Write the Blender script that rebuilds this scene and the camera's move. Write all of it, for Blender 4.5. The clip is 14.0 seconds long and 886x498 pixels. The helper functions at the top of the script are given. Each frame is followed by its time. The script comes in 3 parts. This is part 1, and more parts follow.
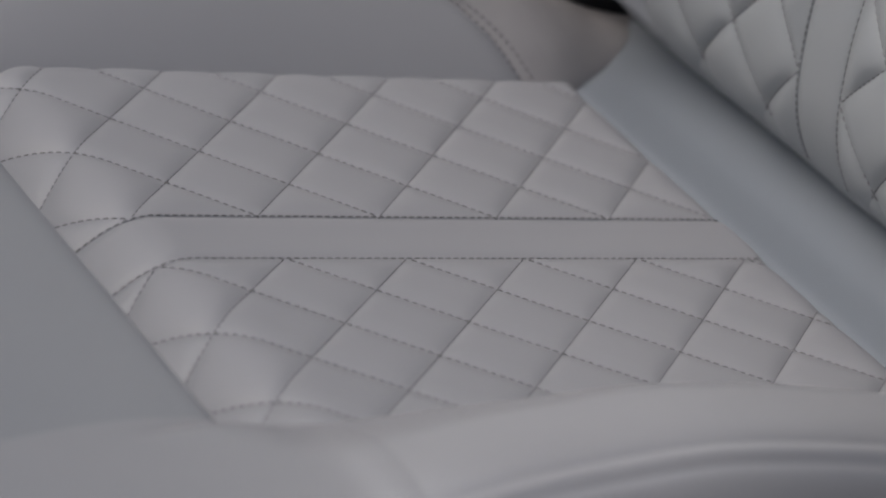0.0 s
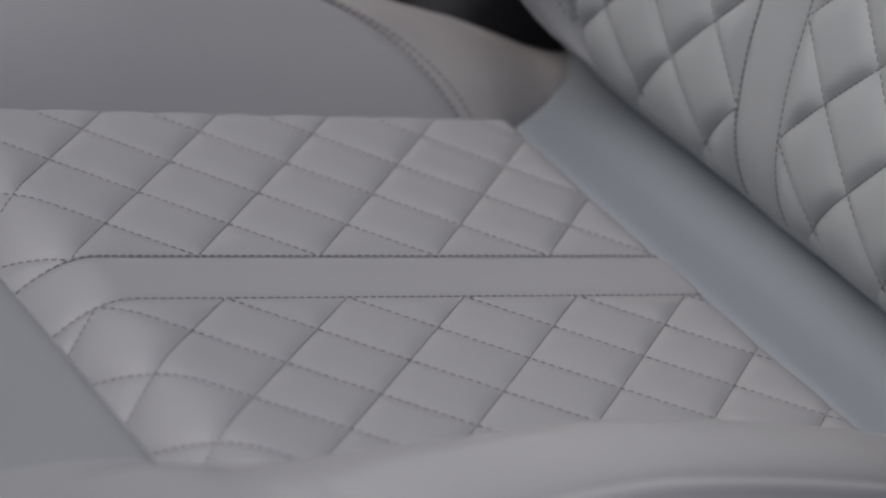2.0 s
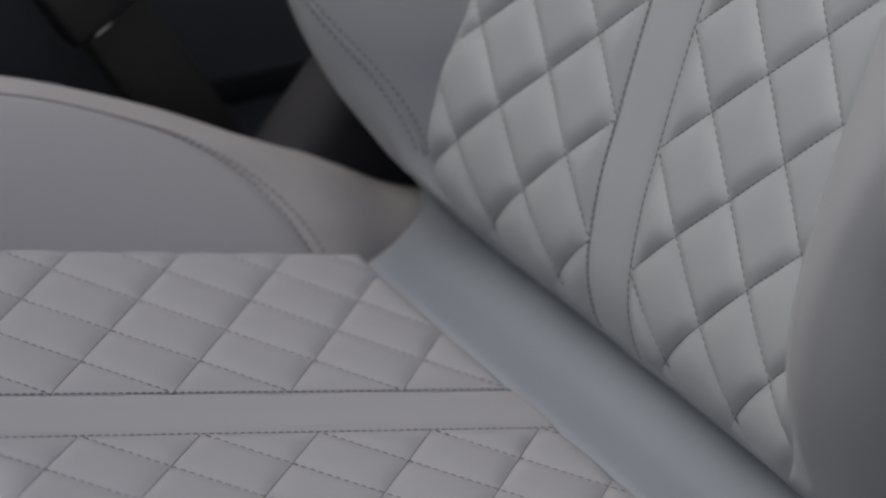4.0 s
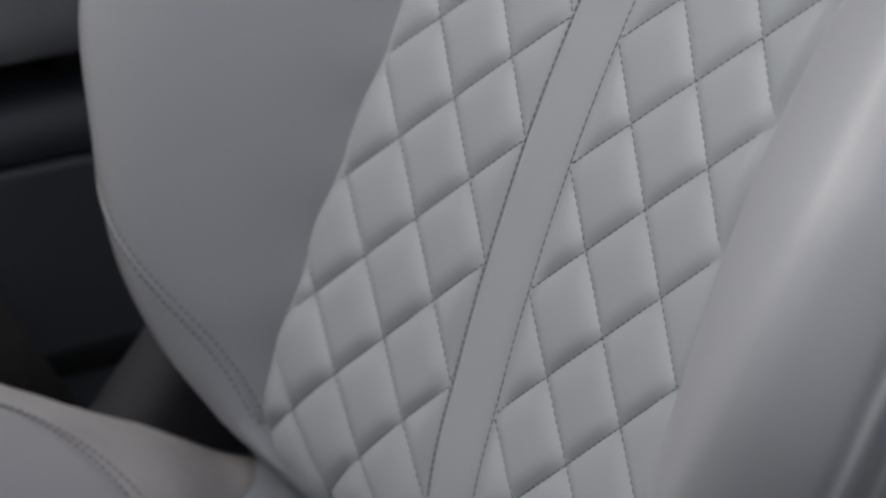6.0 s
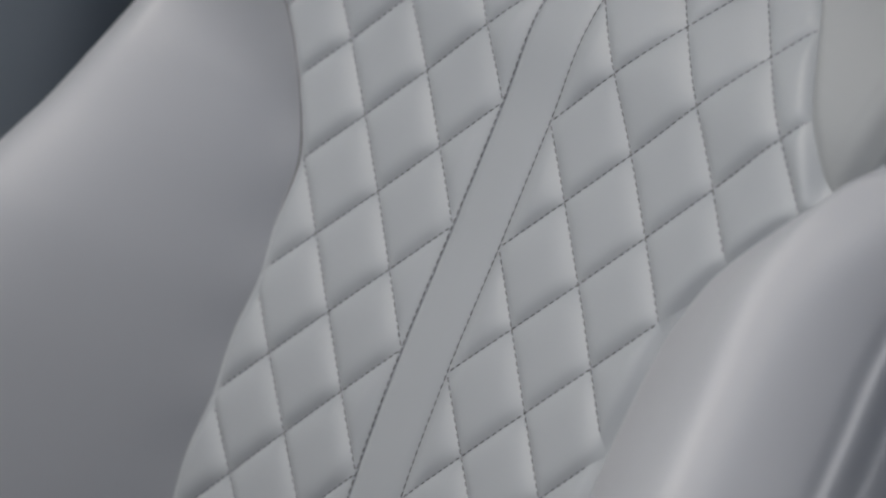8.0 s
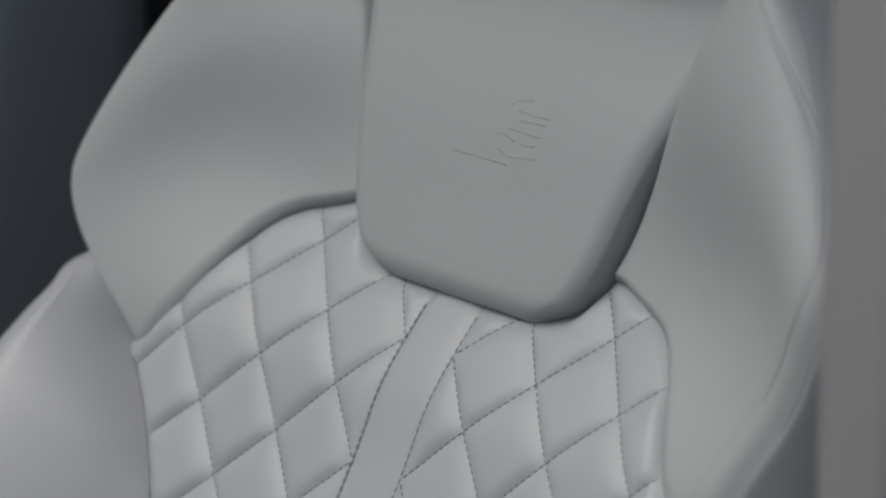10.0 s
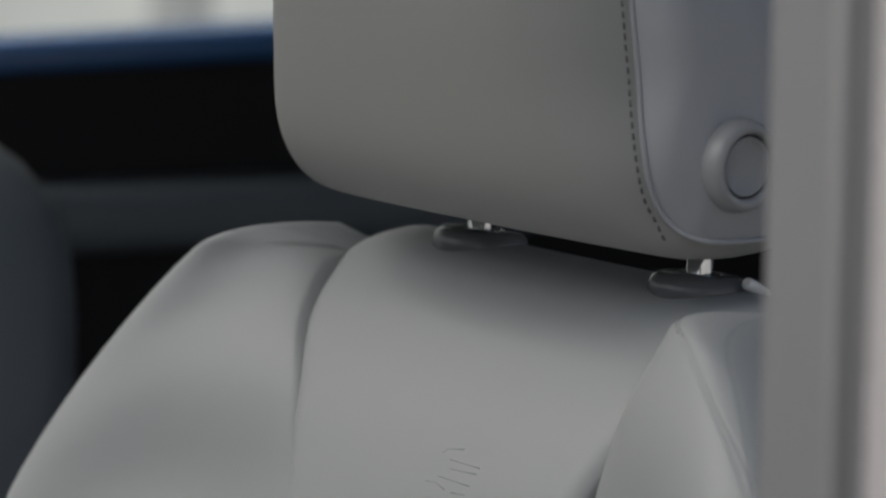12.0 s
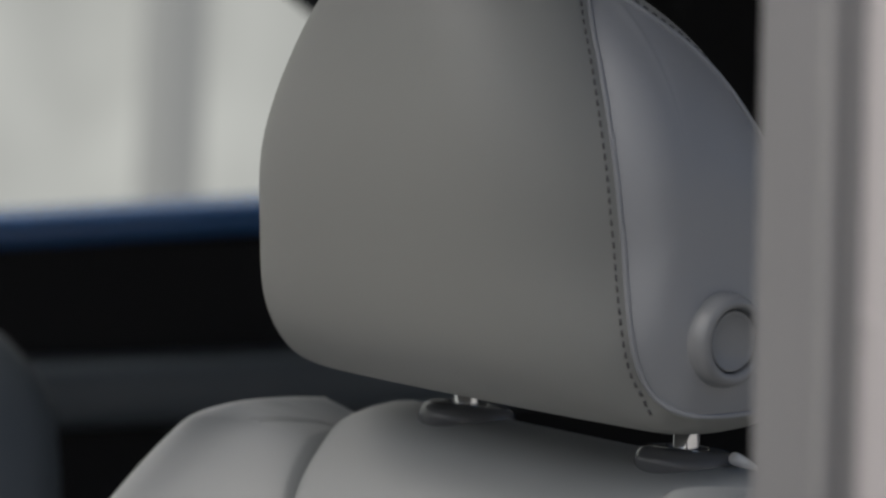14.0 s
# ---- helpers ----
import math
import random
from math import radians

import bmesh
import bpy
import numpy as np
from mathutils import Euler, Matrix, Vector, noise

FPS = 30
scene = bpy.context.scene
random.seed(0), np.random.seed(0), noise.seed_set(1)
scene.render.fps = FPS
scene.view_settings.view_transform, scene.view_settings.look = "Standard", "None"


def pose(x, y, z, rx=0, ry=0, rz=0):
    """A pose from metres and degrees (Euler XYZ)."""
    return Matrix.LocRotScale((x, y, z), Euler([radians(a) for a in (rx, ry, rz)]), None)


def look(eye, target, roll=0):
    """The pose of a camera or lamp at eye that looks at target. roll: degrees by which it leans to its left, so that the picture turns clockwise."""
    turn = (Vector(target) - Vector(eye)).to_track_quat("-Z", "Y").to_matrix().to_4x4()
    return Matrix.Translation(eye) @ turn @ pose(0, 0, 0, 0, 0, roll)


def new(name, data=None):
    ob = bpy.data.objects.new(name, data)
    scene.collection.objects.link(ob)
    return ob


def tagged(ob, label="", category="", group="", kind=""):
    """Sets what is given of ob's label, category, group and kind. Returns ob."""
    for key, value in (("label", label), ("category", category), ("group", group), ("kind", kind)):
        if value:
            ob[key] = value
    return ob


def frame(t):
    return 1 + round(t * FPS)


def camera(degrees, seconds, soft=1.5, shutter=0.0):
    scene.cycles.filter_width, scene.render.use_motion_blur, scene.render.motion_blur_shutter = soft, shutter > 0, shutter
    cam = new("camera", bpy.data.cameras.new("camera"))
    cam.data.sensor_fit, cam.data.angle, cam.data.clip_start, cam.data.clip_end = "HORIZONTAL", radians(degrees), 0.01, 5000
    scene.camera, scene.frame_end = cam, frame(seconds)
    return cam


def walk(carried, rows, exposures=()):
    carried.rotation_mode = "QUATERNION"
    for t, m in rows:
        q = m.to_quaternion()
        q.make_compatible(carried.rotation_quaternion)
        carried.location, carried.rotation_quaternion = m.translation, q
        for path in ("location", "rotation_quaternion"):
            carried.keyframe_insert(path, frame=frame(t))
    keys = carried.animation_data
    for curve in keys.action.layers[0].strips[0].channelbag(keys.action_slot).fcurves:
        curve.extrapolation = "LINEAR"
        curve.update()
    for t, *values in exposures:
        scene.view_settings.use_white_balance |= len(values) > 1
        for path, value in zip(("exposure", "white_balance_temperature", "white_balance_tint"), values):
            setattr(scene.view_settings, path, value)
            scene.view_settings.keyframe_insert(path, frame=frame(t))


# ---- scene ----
cam = camera(13.755, 14.0, soft=2.3)
EYE = (-0.806, -1.216, 1.407)
walk(cam, [
    (0.0, pose(*EYE, 58.897, -0.803, -27.409)),
    (0.5, pose(*EYE, 58.921, -0.820, -27.544)),
    (1.0, pose(*EYE, 59.036, -0.815, -27.775)),
    (1.5, pose(*EYE, 59.258, -0.856, -28.048)),
    (2.0, pose(*EYE, 59.508, -0.875, -28.451)),
    (2.2, pose(*EYE, 59.620, -0.871, -28.653)),
    (4.3, pose(*EYE, 62.162, -1.596, -31.105)),
    (4.5, pose(*EYE, 62.531, -1.623, -31.374)),
    (5.0, pose(*EYE, 63.632, -1.669, -32.076)),
    (5.5, pose(*EYE, 64.725, -1.743, -32.718)),
    (6.0, pose(*EYE, 65.908, -1.896, -33.392)),
    (6.5, pose(*EYE, 67.109, -1.927, -34.086)),
    (7.0, pose(*EYE, 68.545, -2.021, -34.803)),
    (7.5, pose(*EYE, 69.823, -2.068, -35.465)),
    (8.0, pose(*EYE, 71.217, -2.124, -36.161)),
    (8.5, pose(*EYE, 72.585, -2.151, -36.868)),
    (9.0, pose(*EYE, 74.173, -2.273, -37.561)),
    (9.2, pose(*EYE, 74.767, -2.274, -37.803)),
    (11.3, pose(*EYE, 80.332, -2.949, -39.240)),
    (11.5, pose(*EYE, 80.939, -2.887, -39.329)),
    (12.0, pose(*EYE, 82.373, -3.102, -39.483)),
    (12.5, pose(*EYE, 83.529, -3.047, -39.606)),
    (13.0, pose(*EYE, 84.446, -2.951, -39.668)),
    (13.5, pose(*EYE, 84.871, -3.157, -39.667)),
    (14.0, pose(*EYE, 85.114, -3.033, -39.709)),
], exposures=[(0.0, 0.0, 6320, 10.0), (7.0, 0.0, 6200, 8.5), (9.2, 0.0, 6220, 7.5), (11.3, 0.0, 6340, 6.5), (14.0, 0.0, 6480, 8.0)])
cam.data.dof.use_dof = True
cam.data.dof.focus_distance = 1.59
cam.data.dof.aperture_fstop = 7.5

# ---- world and light ----
world = bpy.data.worlds.new("world")
scene.world = world
world.use_nodes = True
wn = world.node_tree.nodes
sky = wn.new("ShaderNodeTexSky")
sky.sky_type = "NISHITA"
sky.sun_disc = False
sky.sun_elevation = radians(56)
sky.sun_rotation = radians(300)
sky.air_density = 0.8
sky.dust_density = 6.0
wn["Background"].inputs["Strength"].default_value = 0.112
world.node_tree.links.new(sky.outputs["Color"], wn["Background"].inputs["Color"])
sun = new("sun", bpy.data.lights.new("sun", "SUN"))
sun.data.energy = 2.0
sun.data.angle = radians(80)
sun.data.color = (1.0, 0.99, 0.98)
sun.matrix_world = look((-1.95, 1.15, 4.2), (0, 0, 0.8))


# ---- materials ----
def node_material(name):
    m = bpy.data.materials.new(name)
    m.use_nodes = True
    nt = m.node_tree
    return m, nt, nt.nodes["Principled BSDF"]


def mixed(nt, fac, a, b):
    mx = nt.nodes.new("ShaderNodeMix")
    mx.data_type = "RGBA"
    nt.links.new(fac, mx.inputs["Factor"])
    mx.inputs["A"].default_value = (*a, 1)
    mx.inputs["B"].default_value = (*b, 1)
    return mx.outputs["Result"]


def textured(name, a, b, rough=(0.4, 0.5), scale=6.0, grain=900.0, bump=0.15, dist=0.0004, metal=0.0, spec=0.5):
    """Colour drifting between a and b, a fine grain relief, and a gloss that drifts too."""
    m, nt, p = node_material(name)
    co = nt.nodes.new("ShaderNodeTexCoord")
    big = nt.nodes.new("ShaderNodeTexNoise")
    big.inputs["Scale"].default_value = scale
    big.inputs["Detail"].default_value = 5
    nt.links.new(co.outputs["Object"], big.inputs["Vector"])
    nt.links.new(mixed(nt, big.outputs["Fac"], a, b), p.inputs["Base Color"])
    rr = nt.nodes.new("ShaderNodeMapRange")
    rr.inputs["To Min"].default_value, rr.inputs["To Max"].default_value = rough
    nt.links.new(big.outputs["Fac"], rr.inputs["Value"])
    nt.links.new(rr.outputs["Result"], p.inputs["Roughness"])
    p.inputs["Metallic"].default_value = metal
    p.inputs["Specular IOR Level"].default_value = spec
    if bump:
        vor = nt.nodes.new("ShaderNodeTexVoronoi")
        vor.feature = "DISTANCE_TO_EDGE"
        vor.inputs["Scale"].default_value = grain
        fine = nt.nodes.new("ShaderNodeTexNoise")
        fine.inputs["Scale"].default_value = 45.0
        fine.inputs["Detail"].default_value = 3
        nt.links.new(co.outputs["Object"], vor.inputs["Vector"])
        nt.links.new(co.outputs["Object"], fine.inputs["Vector"])
        add = nt.nodes.new("ShaderNodeMath")
        add.operation = "ADD"
        nt.links.new(vor.outputs["Distance"], add.inputs[0])
        nt.links.new(fine.outputs["Fac"], add.inputs[1])
        bp = nt.nodes.new("ShaderNodeBump")
        bp.inputs["Strength"].default_value = bump
        bp.inputs["Distance"].default_value = dist
        nt.links.new(add.outputs[0], bp.inputs["Height"])
        nt.links.new(bp.outputs["Normal"], p.inputs["Normal"])
    return m


LEATHER = textured("grey_leather", (0.300, 0.310, 0.325), (0.326, 0.336, 0.350), (0.36, 0.46), bump=0.24)
# Quilt, cushion and upper copies of one leather carry the light's tint in colour.
QUILT = textured("quilted_leather", (0.300, 0.318, 0.330), (0.324, 0.342, 0.353), (0.38, 0.48))
CUSHION = textured("cushion_leather", (0.312, 0.314, 0.330), (0.336, 0.338, 0.354), (0.38, 0.48))
# Shade on the rear band is put into this darker, bluer leather.
ROLL_SHADE = textured("shaded_roll_leather", (0.222, 0.244, 0.272), (0.242, 0.265, 0.294), (0.42, 0.52))
UPPER = textured("upper_leather", (0.290, 0.303, 0.304), (0.315, 0.328, 0.328), (0.50, 0.60), bump=0.24)
# Lighter leather copy; the near bolster's sheen of light is put into the colour.
BOLSTER = textured("lit_bolster_leather", (0.335, 0.337, 0.350), (0.360, 0.361, 0.374), (0.29, 0.36), bump=0.20, spec=0.8)
SEAM_SHADE = textured("dark_seam_shade", (0.10, 0.095, 0.10), (0.13, 0.124, 0.13), (0.5, 0.6))
TAUPE = textured("taupe_leather", (0.262, 0.265, 0.250), (0.286, 0.289, 0.273), (0.42, 0.55), bump=0.24)
FABRIC = textured("grey_brown_cloth", (0.310, 0.298, 0.302), (0.390, 0.377, 0.380), (0.8, 0.9), 45, 1500, 0.5, 0.0006)
THREAD = textured("dark_thread", (0.080, 0.076, 0.079), (0.115, 0.110, 0.113), (0.6, 0.8), 300, 3000, 0.3)
MARK_THREAD = textured("tonal_thread", (0.25, 0.262, 0.262), (0.275, 0.286, 0.286), (0.5, 0.6), 300, 3000, 0.2)
PALE_THREAD = textured("grey_thread", (0.065, 0.065, 0.068), (0.085, 0.085, 0.088), (0.6, 0.8), 300, 3000, 0.3)
PLASTIC = textured("grey_plastic", (0.25, 0.255, 0.26), (0.275, 0.28, 0.285), (0.32, 0.40), 12, 1800, 0.10, 0.0002)
DARK = textured("dark_plastic", (0.008, 0.0085, 0.0095), (0.012, 0.0125, 0.014), (0.6, 0.75), 8, 1200, 0.3, spec=0.25)
DARK_GLOSS = textured("satin_black_plastic", (0.010, 0.010, 0.011), (0.014, 0.014, 0.015), (0.25, 0.35), 8, 1500, 0.1)
CONSOLE = textured("charcoal_plastic", (0.046, 0.050, 0.059), (0.058, 0.062, 0.072), (0.5, 0.6), 8, 1200, 0.3)
CARPET = textured("dark_carpet", (0.012, 0.012, 0.014), (0.022, 0.022, 0.025), (0.9, 1.0), 40, 700, 1.0, 0.002)
# Grey leather of the far seat with its shade put into a slate colour.
SEAT_DARK = textured("shaded_seat_leather", (0.085, 0.103, 0.122), (0.105, 0.124, 0.144), (0.45, 0.55))
COLLAR = textured("dark_grey_satin_plastic", (0.13, 0.134, 0.142), (0.16, 0.164, 0.172), (0.16, 0.22), 12, 1500, 0.1)
HINGE = textured("dark_grey_cloth", (0.012, 0.012, 0.015), (0.021, 0.021, 0.026), (0.7, 0.85), 20, 1500, 0.5, 0.0006)
SLEEVE = textured("worn_dark_rubber", (0.022, 0.021, 0.019), (0.045, 0.043, 0.039), (0.6, 0.8), 60, 900, 0.4)
RED = textured("red_plastic", (0.55, 0.03, 0.02), (0.62, 0.05, 0.035), (0.3, 0.4), 20, 1500, 0.05)
CHROME = textured("chrome", (0.75, 0.75, 0.76), (0.8, 0.8, 0.8), (0.06, 0.12), 40, 900, 0.0, 0.0, 1.0)
BLUE = textured("blue_paint", (0.04, 0.11, 0.27), (0.05, 0.13, 0.31), (0.18, 0.25), 5, 900, 0.0)
HEADLINER = textured("pale_headliner", (0.50, 0.49, 0.47), (0.55, 0.54, 0.52), (0.9, 1.0), 15, 900, 0.5)
PILLAR = textured("grey_pillar_cover", (0.182, 0.182, 0.188), (0.206, 0.206, 0.212), (0.5, 0.6), 6, 1300, 0.3)
SEAL = textured("grey_rubber", (0.12, 0.12, 0.123), (0.14, 0.14, 0.143), (0.5, 0.6), 20, 1500, 0.2)
PLASTER = textured("pale_plaster", (0.68, 0.67, 0.65), (0.74, 0.73, 0.71), (0.8, 0.9), 2, 300, 0.4, 0.002)
WHITE = textured("glint_white", (0.84, 0.84, 0.83), (0.88, 0.88, 0.87), (0.15, 0.2), 30, 1500, 0.0)
PAVING = textured("grey_concrete_paving", (0.19, 0.19, 0.188), (0.25, 0.25, 0.246), (0.8, 0.95), 3, 200, 0.6, 0.004)
PAINT = textured("pearl_paint", (0.42, 0.40, 0.405), (0.45, 0.43, 0.435), (0.25, 0.3), 6, 900, 0.0)


# ---- building helpers ----
def smooth(x, table):
    """A smooth curve through a few (x, y) knots, held flat past its ends."""
    if x <= table[0][0]:
        return table[0][1]
    if x >= table[-1][0]:
        return table[-1][1]
    k = max(i for i in range(len(table) - 1) if table[i][0] <= x)
    (x0, y0), (x1, y1) = table[k], table[k + 1]

    def slope(i):
        if i == 0 or i == len(table) - 1:
            j = 0 if i == 0 else i - 1
            return (table[j + 1][1] - table[j][1]) / (table[j + 1][0] - table[j][0])
        return (table[i + 1][1] - table[i - 1][1]) / (table[i + 1][0] - table[i - 1][0])

    w = x1 - x0
    f = (x - x0) / w
    a, b = slope(k) * w, slope(k + 1) * w
    return (2 * f**3 - 3 * f * f + 1) * y0 + (f**3 - 2 * f * f + f) * a + (3 * f * f - 2 * f**3) * y1 + (f**3 - f * f) * b


def step(a, b, x):
    f = min(1.0, max(0.0, (x - a) / (b - a)))
    return f * f * (3 - 2 * f)


def through_points(points, f, closed=False):
    """The point at f (0 to 1) of a smooth curve through control points."""
    n = len(points)
    spans = n if closed else n - 1
    x = min(f * spans, spans - 1e-9)
    k = int(x)
    x -= k

    def at(i):
        return Vector(points[i % n] if closed else points[max(0, min(n - 1, i))])

    p0, p1, p2, p3 = at(k - 1), at(k), at(k + 1), at(k + 2)
    return 0.5 * (2 * p1 + (p2 - p0) * x + (2 * p0 - 5 * p1 + 4 * p2 - p3) * x * x + (3 * p1 - p0 - 3 * p2 + p3) * x**3)


def surface(fn, ns, nt, loop_s=False, bm=None):
    """A sheet of quads from fn(s, t), both 0 to 1."""
    bm = bm or bmesh.new()
    rows = []
    for j in range(nt + 1):
        rows.append([bm.verts.new(fn(i / ns, j / nt)) for i in range(ns if loop_s else ns + 1)])
    for j in range(nt):
        for i in range(ns):
            i2 = (i + 1) % ns if loop_s else i + 1
            bm.faces.new((rows[j][i], rows[j][i2], rows[j + 1][i2], rows[j + 1][i]))
    return bm


def tube(points, r, sides=8, bm=None, caps=True):
    """A round rod along a line of points."""
    bm = bm or bmesh.new()
    pts = [Vector(p) for p in points]
    rings = []
    for k, p in enumerate(pts):
        d = (pts[min(k + 1, len(pts) - 1)] - pts[max(k - 1, 0)]).normalized()
        side = d.cross(Vector((0.31, 0.2, 0.93))).normalized()
        up = side.cross(d)
        rings.append([bm.verts.new(p + r * (math.cos(a) * side + math.sin(a) * up)) for a in [2 * math.pi * i / sides for i in range(sides)]])
    for a, b in zip(rings, rings[1:]):
        for i in range(sides):
            bm.faces.new((a[i], a[(i + 1) % sides], b[(i + 1) % sides], b[i]))
    if caps:
        bm.faces.new(rings[0][::-1])
        bm.faces.new(rings[-1])
    return bm


def box(size, at=(0, 0, 0), bevel=0.004, turn=None, bm=None, segments=3):
    bm = bm or bmesh.new()
    m = Matrix.Translation(at) @ (turn or Matrix()) @ Matrix.Diagonal((*size, 1))
    made = bmesh.ops.create_cube(bm, size=1.0, matrix=m)
    if bevel:
        edges = list({e for v in made["verts"] for e in v.link_edges})
        bmesh.ops.bevel(bm, geom=edges, offset=bevel, segments=segments, profile=0.5, affect="EDGES")
    return bm


def part(name, bm, material, parent=None, label="", flat=False):
    me = bpy.data.meshes.new(name)
    bmesh.ops.recalc_face_normals(bm, faces=bm.faces)
    bm.to_mesh(me)
    bm.free()
    me.materials.append(material)
    if not flat:
        me.polygons.foreach_set("use_smooth", [True] * len(me.polygons))
    ob = new(name, me)
    if parent:
        ob.parent = parent
    if label:
        ob["label"] = label
    return ob


def thing(name, label, category, at=(0, 0, 0), kind=""):
    ob = new(name)
    ob.empty_display_size = 0.05
    ob.location = at
    return tagged(ob, label, category, kind=kind)


# ---- frames of the seat: v across, u along, h out of the surface ----
BITE = Vector((0, 0, 0.55))
XC, NC = Vector((0.966, 0, -0.259)), Vector((0.259, 0, 0.966))
XB, NB = Vector((0.379, 0, 0.9254)), Vector((-0.9254, 0, 0.379))
YY = Vector((0, 1, 0))


def on_back(v, u, h=0.0):
    return BITE + XB * u + NB * h + YY * v


def on_cushion(v, u, h=0.0):
    return BITE + XC * u + NC * h + YY * v


seat = thing("car_seat", "grey leather car seat with diamond quilting and dark stitching", "car seat")

# the quilted middle of the backrest
CUSH_LW_FAR = (0.0604, 0.0620)
BACK_L, BACK_W, BACK_GAP, BACK_U = 0.0592, 0.0566, 0.0343, 0.3645
CUSH_L, CUSH_W, CUSH_GAP, CUSH_U = 0.0596, 0.0573, 0.0389, -0.194
BACK_SEAM = [(-0.01, 0.100), (0.020, 0.124), (0.037, 0.146), (0.056, 0.154), (0.081, 0.153), (0.107, 0.148), (0.157, 0.143), (0.22, 0.135), (0.29, 0.130), (0.326, 0.131), (0.355, 0.134), (0.375, 0.141), (0.395, 0.153), (0.425, 0.184), (0.436, 0.198), (0.475, 0.236)]


BACK_CURVE = [(-0.012, -0.11), (0.011, -0.057), (0.025, -0.033), (0.039, -0.019), (0.052, -0.0105), (0.066, -0.0045), (0.096, 0.0035), (0.126, 0.0078), (0.156, 0.0118), (0.186, 0.015), (0.25, 0.019), (0.306, 0.0185), (0.366, 0.015), (0.426, 0.012), (0.465, 0.011), (0.525, -0.004), (0.56, -0.0078), (0.60, -0.0082), (0.72, -0.0082)]


def back_base(v, u):
    """The backrest's surface under the quilting."""
    return smooth(u, BACK_CURVE) + 0.005 * min(1.0, abs(v) / 0.15) ** 3


def cushion_base(v, u):
    front = max(0.0, -0.297 - u) / 0.052
    h = -0.0105 - 0.044 * min(front, 1.6) ** 2.0
    h += 0.002 * (abs(v) / 0.16) ** 3
    h -= 0.004 * step(-0.007, -0.001, u)
    return h


def seam_at(u):
    """The bolster's seam, drawn in where the quilting lines meet it."""
    wave = 0.0013 * step(0.06, 0.10, u) * step(0.44, 0.40, u)
    return smooth(u, BACK_SEAM) - wave * math.cos(2 * math.pi * (u - BACK_U) / BACK_L)


def back_edge(v, u):
    """How far a place lies inside the seams that bound the quilting."""
    x = abs(v)
    side = seam_at(u) - x
    arch = smooth(x, ARCH) - u
    return min(side, arch, u - 0.024)


ARCH = [(0.0, 0.507), (0.045, 0.507), (0.063, 0.511), (0.074, 0.517), (0.085, 0.536), (0.093, 0.5355), (0.108, 0.530), (0.126, 0.523), (0.138, 0.514), (0.148, 0.501), (0.160, 0.481), (0.168, 0.467), (0.180, 0.449), (0.190, 0.434), (0.25, 0.40)]


def cushion_edge(v, u):
    return min(0.166 - abs(v), -0.003 - u, u + 0.372)


def sunk(e):
    """How deep the cover is drawn in near the seams that bound it."""
    return 0.007 * (1 - step(-0.014, 0.003, e)) + 0.0015 * math.exp(-((e / 0.003) ** 2))


def quilt(place, base, edge, L, W, gap, u0, urange, vmax, side, parent, puff, phase=0.0, n=16, cover=None):
    """Diamond pads on one side of the middle strip."""
    made = []
    for i in range(-14, 15):
        for j in range(-14, 15):
            cu, cx = u0 + phase + (i + j + 1) * L / 2, gap / 2 + (i - j) * W / 2
            if not (urange[0] - L / 2 < cu < urange[1] + L / 2) or cx < -0.001 - W / 4 + gap / 2 or cx > vmax:
                continue
            if max(edge(side * (cx + a), cu + b) for a, b in ((0, 0), (-W / 2, 0), (W / 2, 0), (0, L / 2), (0, -L / 2))) < (-0.050 if cx < 0.11 and cu < 0.1 else -0.018):
                continue
            soft = random.uniform(0.9, 1.1)

            def spot(s, t):
                a, b = 2 * s - 1, 2 * t - 1
                u, x = cu + (a + b) * L / 4, cx + (a - b) * W / 4
                # on the upright back the filling sags, so the lower rims are the steep ones
                pa, pb = (6.5 if c < 0 else 3.2 for c in (a, b)) if place is on_back else (5.0, 5.0)
                round_off = (1 - abs(a) ** pa) * (1 - abs(b) ** pb)
                inner = step(-0.001, 0.012, x - gap / 2) if x > gap / 2 else 0.0
                plump = 1 + 0.7 * step(0.34, 0.08, u) if place is on_back else 1.0
                rim = step(-0.003, 0.010 if place is on_back else 0.014, edge(side * x, u))
                h = base(side * x, u) + puff * plump * soft * max(round_off, 0.0) * inner * rim
                if x < gap / 2:
                    h -= min(0.006, 1.2 * (gap / 2 - x))
                return place(side * x, u, h - sunk(edge(side * x, u)))

            made.append(part("quilt_panel", surface(spot, n, n), cover or QUILT, parent))
    return made


def strip(place, base, gap, ua, ub, n=260, edge=None):
    def spot(s, t):
        u = ua + (ub - ua) * t
        x = (2 * s - 1)
        v = x * gap / 2
        deep = sunk(edge(v, u)) if edge else 0.0
        return place(v, u, base(v, u) - deep + 0.0014 * (1 - abs(x) ** 4) - 0.0002 - (0.0 if abs(x) < 0.99 else 0.0006))
    return surface(spot, 12, n)


back_insert = part("back_insert", strip(on_back, back_base, BACK_GAP, -0.01, 0.515, 260, back_edge), QUILT, seat, "plain strip down the quilted back")
cushion_insert = part("cushion_insert", strip(on_cushion, cushion_base, CUSH_GAP, -0.385, -0.0015), CUSHION, seat, "plain strip along the quilted cushion")
for side in (1, -1):
    quilt(on_back, back_base, back_edge, BACK_L, BACK_W, BACK_GAP, BACK_U, (-0.02, 0.56), 0.24, side, back_insert, 0.0025)
    quilt(on_cushion, cushion_base, cushion_edge, *((CUSH_L, CUSH_W) if side < 0 else CUSH_LW_FAR), CUSH_GAP, CUSH_U, (-0.39, 0.02), 0.19, side, cushion_insert, 0.0022, 0.0065 if side > 0 else 0.0, 16, CUSHION)


